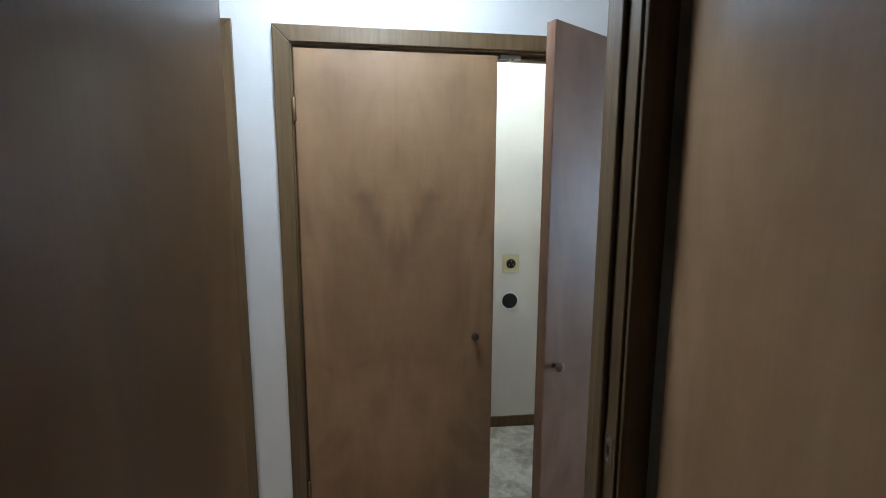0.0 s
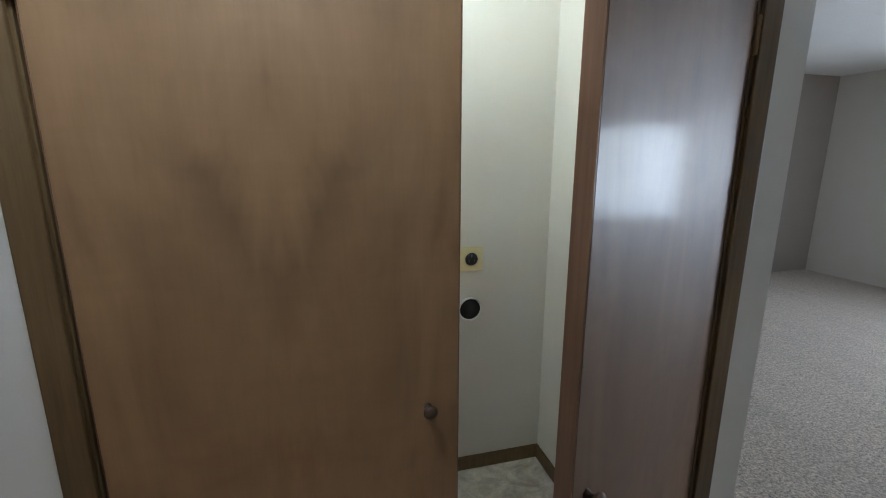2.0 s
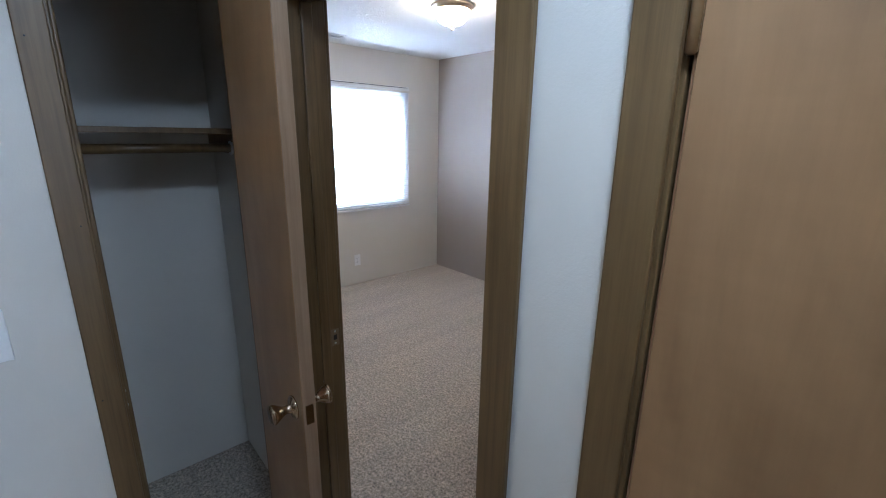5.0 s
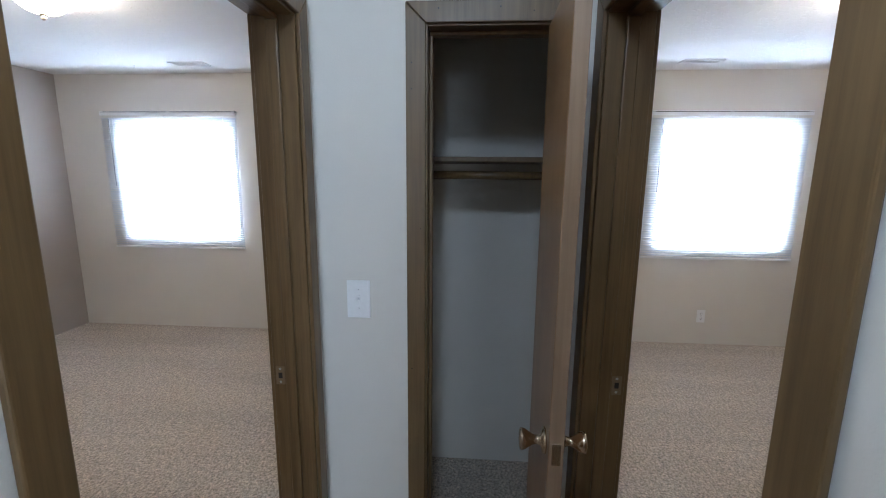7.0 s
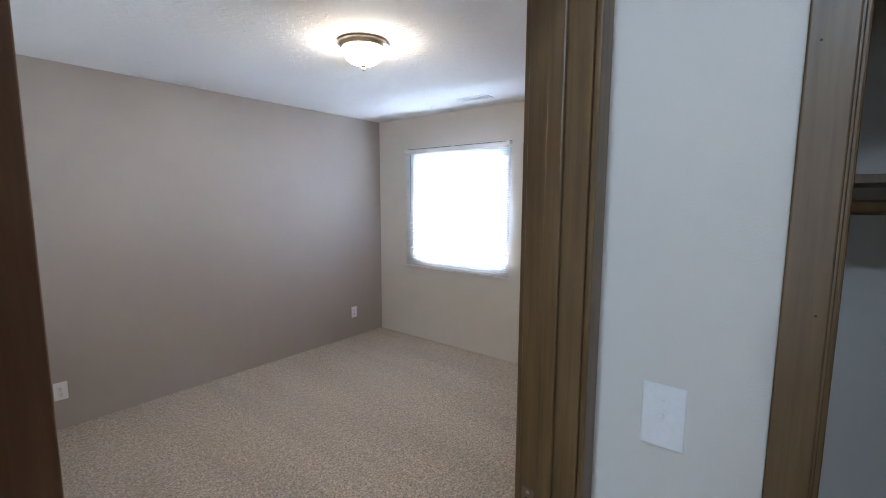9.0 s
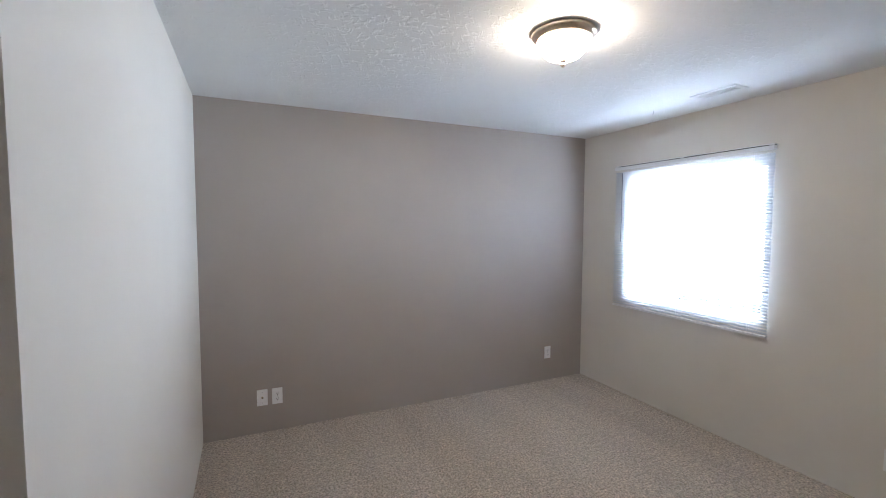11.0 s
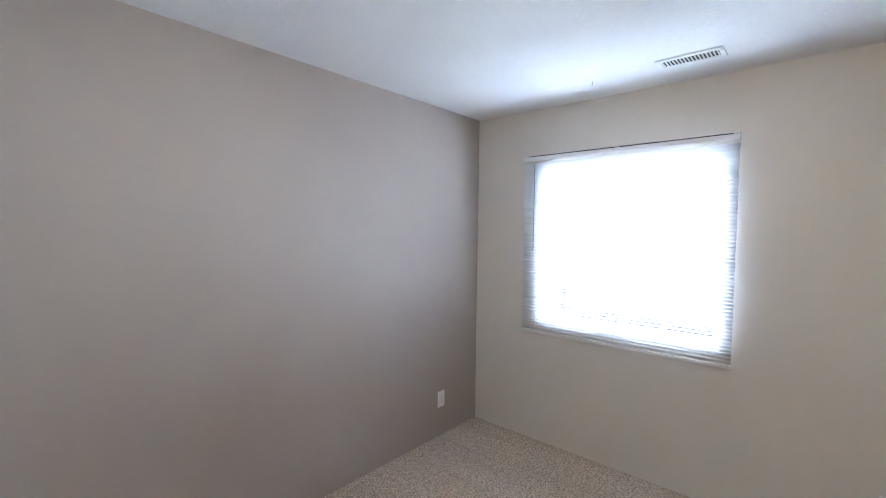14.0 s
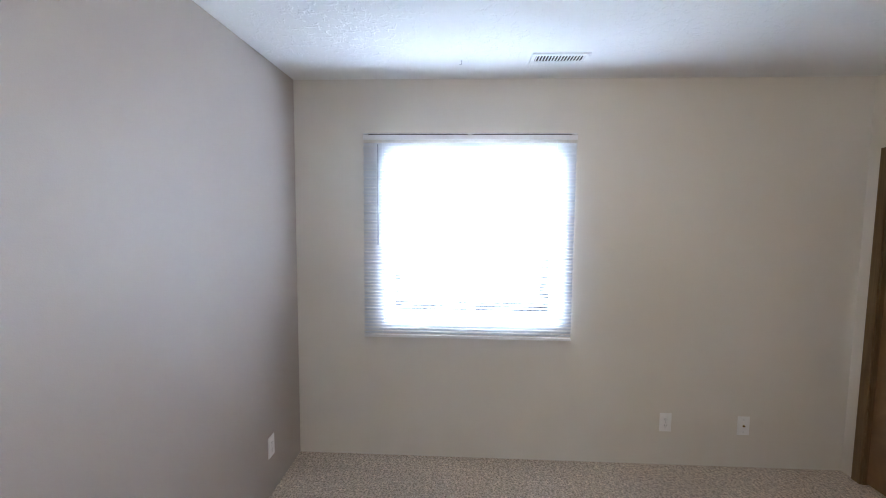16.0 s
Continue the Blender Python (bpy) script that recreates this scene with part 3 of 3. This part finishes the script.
def mini_blind(m, w, h, wand_at, label):
    """Mini blind hung on the wall face; x 0 to w, z 0 (bottom rail) to h."""
    t = thing("mini_blind", m, label, "blind", "window blinds")
    off = 0.022
    part("headrail", slab((0, off, h - 0.036), (w, off + 0.030, h - 0.010), 0.002), RAIL, t)
    for x in (0.004, w / 2 - 0.02, w - 0.032):
        part("bracket", slab((x, 0.0005, h - 0.008), (x + 0.028, off + 0.031, h - 0.0045), 0.0008, 1), RAIL, t)
    part("valance", slab((0.0, off + 0.0315, h - 0.040), (w, off + 0.0335, h - 0.013), 0.0008, 1), RAIL, t)
    part("top_strip", slab((0.0, off + 0.002, h - 0.004), (w, off + 0.0335, h), 0.0008, 1), RAIL, t)
    # dark slab puts the shadow of the gap above the headrail into colour
    part("rail_gap_shade", slab((0.002, off + 0.003, h - 0.0098), (w - 0.002, off + 0.020, h - 0.0042)), DARK, t, "dark slab for the shade in the gap above the headrail")
    part("bottom_rail", slab((0, off + 0.004, 0.0), (w, off + 0.028, 0.017), 0.004), RAIL, t)
    step, tilt, half = 0.0212, radians(44), 0.0125
    bm = bmesh.new()
    rows = []
    for k in range(6):
        s = -half + 2 * half * k / 5
        crown = 0.0016 * (1 - (s / half) ** 2)
        rows.append((s * math.cos(tilt) - crown * math.sin(tilt), s * math.sin(tilt) + crown * math.cos(tilt)))
    vs = [[bm.verts.new((x, y, z)) for y, z in rows] for x in (0.0, w)]
    for a, b, c, d in zip(vs[0], vs[0][1:], vs[1][1:], vs[1]):
        bm.faces.new((a, b, c, d)).smooth = True
    me = mesh_of("slat", bm, SLAT)
    count = int((h - 0.062) / step)
    for i in range(count):
        ob = new("slat", me)
        ob.parent = t
        ob.matrix_local = Matrix.Translation((random.uniform(-0.0015, 0.0015), off + 0.016, 0.030 + step * i))
    for x in (0.12, w / 2, w - 0.12):
        for y in (off + 0.004, off + 0.028):
            part("ladder_cord", slab((x - 0.0007, y - 0.0007, 0.012), (x + 0.0007, y + 0.0007, h - 0.034)), RAIL, t)
    part("tilt_wand", lathe([(0, 0), (0.004, 0), (0.0035, 0.02), (0.003, 0.62), (0, 0.62)], 8, Matrix.Translation((wand_at, off + 0.042, h - 0.69))), WAND, t, "clear plastic tilt wand")
    return t


def bedroom_window(name, span, label):
    m = pose(XW, span[1], WZ[0], 0, 0, -90)
    w = span[1] - span[0]
    window(name, m, w, WZ[1] - WZ[0], 0.16, label)
    wide = 1.312
    mini_blind(pose(XW, (span[0] + span[1] + wide) / 2 - 0.03, 0.816, 0, 0, -90), wide, 1.286, wide - 0.095, "white aluminium mini blind over the bright window")
    mid = (span[0] + span[1]) / 2
    sky_lamp("window_daylight", look((XW - 0.50, mid, 1.56), (XW, mid, 1.38)), 1.1, 1.4, 62, spread=90)


bedroom_window("window_1", W_S, "white vinyl sliding window, blown out by daylight")
bedroom_window("window_2", W_N, "white vinyl sliding window, blown out by daylight")
window("window_3", pose(LX, W_L[0], WLZ[0], 0, 0, 90), W_L[1] - W_L[0], WLZ[1] - WLZ[0], 0.16, "wide white living room window")
sky_lamp("window_daylight", look((LX + 0.34, 1.14, 1.3), (0, 1.14, 1.3)), 1.9, 1.6, 46)


# ---- wall plates ----
def plate(m, kind, label, mat=None, w=0.074, h=0.122):
    """A cover plate; y 0 is the wall face, +y looks into the room."""
    t = thing({"switch": "light_switch", "double": "light_switch", "dryer": "dryer_outlet", "coax": "cable_outlet"}.get(kind, "power_outlet"), m, label, "switch" if kind in ("switch", "double") else "outlet")
    mat = mat or PLATE
    part("cover_plate", slab((-w / 2, 0.0, -h / 2), (w / 2, 0.006, h / 2), 0.0025, 3), mat, t)
    if kind == "outlet":
        for dz in (-0.0205, 0.0205):
            f = part("socket_face", lathe([(0, 0), (0.0165, 0), (0.0170, 0.0008), (0.0155, 0.0022), (0, 0.0024)], 24, Matrix.Translation((0, 0.006, dz)) @ ALONG_Y), mat, t)
            for dx, hh in ((-0.0062, 0.0042), (0.0062, 0.0034)):
                part("slot", slab((dx - 0.0011, 0.0076, dz + 0.002 - hh), (dx + 0.0011, 0.0089, dz + 0.002 + hh)), DARK, f)
            part("slot", lathe([(0, 0), (0.0026, 0), (0.0026, 0.0008), (0, 0.0008)], 10, Matrix.Translation((0, 0.0080, dz - 0.009)) @ ALONG_Y), DARK, f)
        part("screw", lathe([(0, 0), (0.003, 0), (0.002, 0.001), (0, 0.0012)], 10, Matrix.Translation((0, 0.006, 0)) @ ALONG_Y), STEEL, t)
    elif kind == "coax":
        part("socket", lathe([(0, 0), (0.0075, 0), (0.0075, 0.003), (0.0045, 0.004), (0.0045, 0.010), (0, 0.010)], 14, Matrix.Translation((0, 0.006, 0)) @ ALONG_Y), BRASS, t)
        part("socket_hole", lathe([(0, 0), (0.003, 0), (0.003, 0.0006), (0, 0.0006)], 10, Matrix.Translation((0, 0.0161, 0)) @ ALONG_Y), DARK, t)
        for dz in (-0.04, 0.04):
            part("screw", lathe([(0, 0), (0.003, 0), (0.002, 0.001), (0, 0.0012)], 10, Matrix.Translation((0, 0.006, dz)) @ ALONG_Y), STEEL, t)
    elif kind in ("switch", "double"):
        for dx in ((-0.023, 0.023) if kind == "double" else (0,)):
            part("toggle_surround", slab((dx - 0.0058, 0.0058, -0.0125), (dx + 0.0058, 0.0072, 0.0125), 0.0006, 1), PLATE, t)
            bm = slab((-0.0036, 0.0, -0.0045), (0.0036, 0.015, 0.0045), 0.0015)
            bm.transform(Matrix.Translation((dx, 0.0062, 0.0)) @ pose(0, 0, 0, 28, 0, 0))
            part("toggle", bm, PLATE, t)
            for dz in (-0.030, 0.030):
                part("screw", lathe([(0, 0), (0.003, 0), (0.002, 0.001), (0, 0.0012)], 10, Matrix.Translation((dx, 0.006, dz)) @ ALONG_Y), PLATE, t)
    elif kind == "dryer":
        s = part("socket_face", lathe([(0, 0), (0.027, 0), (0.028, 0.002), (0.026, 0.005), (0, 0.0055)], 28, Matrix.Translation((0, 0.006, 0)) @ ALONG_Y), DARK, t, "black round dryer socket")
        for a in (90, 210, 330):
            c, q = 0.014 * math.cos(radians(a)), 0.014 * math.sin(radians(a))
            part("slot", slab((c - 0.002, 0.0112, q - 0.006), (c + 0.002, 0.0120, q + 0.006)), STEEL, s)
    return t


plate(pose(-1.106, YS, 0.268), "coax", "white cable outlet on the taupe wall beside a power outlet")
plate(pose(-1.211, YS, 0.266), "outlet", "white duplex outlet on the taupe wall beside a cable outlet")
plate(pose(-3.754, YS, 0.283), "outlet", "white duplex outlet on the taupe wall near the corner")
plate(pose(XW, -0.905, 0.285, 0, 0, -90), "outlet", "white duplex outlet below and beside the window")
plate(pose(XW, -0.418, 0.277, 0, 0, -90), "coax", "white cable outlet near the wardrobe")
plate(pose(XW, 2.79, 0.27, 0, 0, -90), "outlet", "white duplex outlet under the north bedroom's window")
plate(pose(-2.02, YNN, 0.28, 0, 0, 180), "outlet", "white duplex outlet on the north bedroom's taupe wall")
plate(pose(5.35, LY, 0.30, 0, 0, 180), "outlet", "white outlet on the living room's taupe wall")
plate(pose(XH, 0.303, 1.172, 0, 0, -90), "switch", "white toggle light switch at the hall's end")
plate(pose(XL1, 1.352, 1.167, 0, 0, 90), "double", "white double toggle switch inside the laundry closet", w=0.118)
plate(pose(0.649, YL, 1.033, 0, 0, 180), "dryer", "cream dryer outlet with round black socket", CREAM, w=0.105, h=0.108)


# ---- laundry closet ----
def duct_hole():
    t = thing("dryer_vent", pose(0.647, YL, 0.806, 0, 0, 180), "round dryer vent hole with white metal collar", "vent")
    part("collar", lathe([(0.046, 0.0), (0.054, 0.0), (0.055, 0.004), (0.052, 0.007), (0.047, 0.007), (0.0465, 0.001)], 36, ALONG_Y), GRILLE, t, "white painted metal collar")
    part("duct_mouth", lathe([(0, 0.001), (0.0464, 0.001), (0.0464, 0.0025), (0, 0.0025)], 36, ALONG_Y), DARK, t, "dark opening of the duct")


duct_hole()


def bulb_lamp(x, y):
    t = thing("bulb_lamp", pose(x, y, H), "lit bare bulb in a white ceiling holder", "ceiling lamp")
    part("holder", lathe([(0, 0), (0.055, 0), (0.057, -0.008), (0.040, -0.022), (0.024, -0.030), (0.022, -0.045), (0, -0.045)], 28), PLATE, t, "white porcelain lamp holder")
    part("bulb", lathe([(0.013, -0.046), (0.015, -0.060), (0.026, -0.080), (0.030, -0.098), (0.024, -0.116), (0.010, -0.126), (0, -0.128)], 24), BULB, t, "glowing bulb")


bulb_lamp(0.20, 1.42)


def baseboard(name, lo, hi):
    setting(name, slab(lo, hi, 0.003), TRIM, "low brown wooden baseboard", "baseboard")


baseboard("baseboard", (XL0, YL - 0.011, 0.004), (XL1, YL, 0.072))
baseboard("baseboard", (XL1 - 0.011, YH1 + TW, 0.004), (XL1, YL - 0.0115, 0.072))
baseboard("baseboard", (XL0, YH1 + TW, 0.004), (XL0 + 0.011, YL - 0.0115, 0.072))


# ---- ceiling lamps ----
def ceiling_lamp(x, y, bowl_mat, label):
    t = thing("ceiling_lamp", pose(x, y, H), label, "ceiling lamp", "ceiling lamps")
    part("pan", lathe([(0, 0), (0.134, 0), (0.142, -0.005), (0.144, -0.012), (0.139, -0.020), (0.131, -0.023), (0.128, -0.031), (0.121, -0.036), (0.115, -0.037), (0.108, -0.034), (0, -0.034)], 48), NICKEL, t, "brushed bronze-nickel stepped ring")
    part("bowl", lathe([(0.114, -0.038), (0.115, -0.044), (0.110, -0.064), (0.096, -0.087), (0.073, -0.107), (0.044, -0.119), (0.012, -0.124), (0, -0.124)], 48), bowl_mat, t, "glowing frosted glass bowl")
    part("finial", lathe([(0, -0.123), (0.016, -0.123), (0.018, -0.127), (0.012, -0.131), (0.007, -0.135), (0.010, -0.140), (0.012, -0.145), (0.008, -0.151), (0.003, -0.155), (0, -0.155)], 20), NICKEL, t, "small turned finial")


ceiling_lamp(-2.345, -1.47, BOWL, "lit flush ceiling lamp with frosted bowl and bronze ring")
ceiling_lamp(-2.51, 2.60, BOWL, "lit flush ceiling lamp with frosted bowl and bronze ring")
ceiling_lamp(-0.14, 0.585, HALLBOWL, "lit flush ceiling lamp of the hall")


# ---- ceiling vents and hook ----
def ceiling_vent(x, y):
    t = thing("ceiling_vent", pose(x, y, H), "white louvred air register on the ceiling", "vent", "ceiling vents")
    L, W = 0.30, 0.135
    part("backing", slab((-W / 2 + 0.012, -L / 2 + 0.012, -0.0035), (W / 2 - 0.012, L / 2 - 0.012, -0.002)), DARK, t, "dark throat of the register")
    for lo, hi in (((-W / 2, -L / 2, -0.009), (-W / 2 + 0.026, L / 2, -0.0005)), ((W / 2 - 0.026, -L / 2, -0.009), (W / 2, L / 2, -0.0005)),
                   ((-W / 2 + 0.026, -L / 2, -0.009), (W / 2 - 0.026, -L / 2 + 0.022, -0.0005)), ((-W / 2 + 0.026, L / 2 - 0.022, -0.009), (W / 2 - 0.026, L / 2, -0.0005))):
        part("frame", slab(lo, hi, 0.002), GRILLE, t)
    me = mesh_of("louvre", slab((-W / 2 + 0.026, -0.0026, -0.0095), (W / 2 - 0.026, 0.0026, -0.0040), 0.0008, 1), GRILLE)
    n = 16
    for i in range(n):
        ob = new("louvre", me)
        ob.parent = t
        ob.matrix_local = Matrix.Translation((0, -L / 2 + 0.028 + (L - 0.056) * i / (n - 1), 0))
    part("lever", slab((W / 2 - 0.018, L / 2 - 0.012, -0.016), (W / 2 - 0.012, L / 2 - 0.002, -0.009), 0.001), GRILLE, t)


ceiling_vent(-3.835, -1.722)
ceiling_vent(-3.895, 2.41)


def ceiling_hook(x, y):
    t = thing("ceiling_hook", pose(x, y, H), "tiny metal hook in the ceiling", "hook")
    bm = lathe([(0, 0), (0.004, 0), (0.004, -0.003), (0.0016, -0.004), (0.0016, -0.022), (0, -0.022)], 10)
    part("shank", bm, STEEL, t)
    bm = lathe([(0, 0), (0.0016, 0), (0.0016, 0.012), (0, 0.012)], 8, Matrix.Translation((0, 0, -0.021)) @ pose(0, 0, 0, 90, 0, 0))
    part("hook_tip", bm, STEEL, t)


ceiling_hook(-3.872, -2.24)


# ---- linen closet ----
shelf = thing("closet_shelf", pose(XCB, 0.44, 1.608), "brown wooden closet shelf with front lip and cleats", "shelf")
part("board", slab((0.002, 0.002, 0.0), (0.46, 0.580, 0.019), 0.002), TRIM, shelf)
part("cleat", slab((0.002, 0.002, -0.075), (0.42, 0.020, -0.0005), 0.002), TRIM, shelf)
part("cleat", slab((0.002, 0.562, -0.075), (0.42, 0.580, -0.0005), 0.002), TRIM, shelf)
part("cleat", slab((0.002, 0.021, -0.075), (0.020, 0.561, -0.0005), 0.002), OFFWHITE, shelf)
rod = thing("clothes_rod", pose(XCB + 0.36, 0.44, 1.556), "brown wooden clothes rod in white sockets", "rod")
part("pole", lathe([(0, 0.006), (0.0165, 0.006), (0.0165, 0.560), (0, 0.560)], 24, ALONG_Y), TRIM, rod)
for y0, y1 in ((0.001, 0.016), (0.548, 0.561)):
    part("socket", lathe([(0, y0), (0.026, y0), (0.026, y0 + 0.003), (0.021, y0 + 0.004), (0.021, y1), (0, y1)], 24, ALONG_Y), PLATE, rod, "white plastic rod socket")


# ---- vinyl tiles of the laundry floor ----
setting("floor_laundry", block(bmesh.new(), (XL0 + 0.001, YH1 + 0.02, -0.05), (XL1 - 0.001, YL - 0.001, 0.0035)), GROUT, "stone-look vinyl tile floor of the laundry closet", "tile floor")
base = bpy.data.objects["floor_laundry"]
T = 0.305
tile_me = mesh_of("tile", slab((0.0010, 0.0010, 0.0030), (T - 0.0010, T - 0.0010, 0.0048), 0.0004, 1), VINYL)
x = XL1 - 0.012 - T
while x > XL0 - T + 0.05:
    y = YL - 0.012 - T
    while y > YH1 + 0.02 - T * 0.4:
        ob = new("tile", tile_me)
        ob.parent = base
        sx = 1.0 if x >= XL0 else (x + T - XL0) / T
        sy = 1.0 if y >= YH1 + 0.02 else (y + T - YH1 - 0.02) / T
        ob.matrix_local = Matrix.Translation((max(x, XL0), max(y, YH1 + 0.02), 0)) @ Matrix.Diagonal((sx, sy, 1, 1))
        y -= T
    x -= T
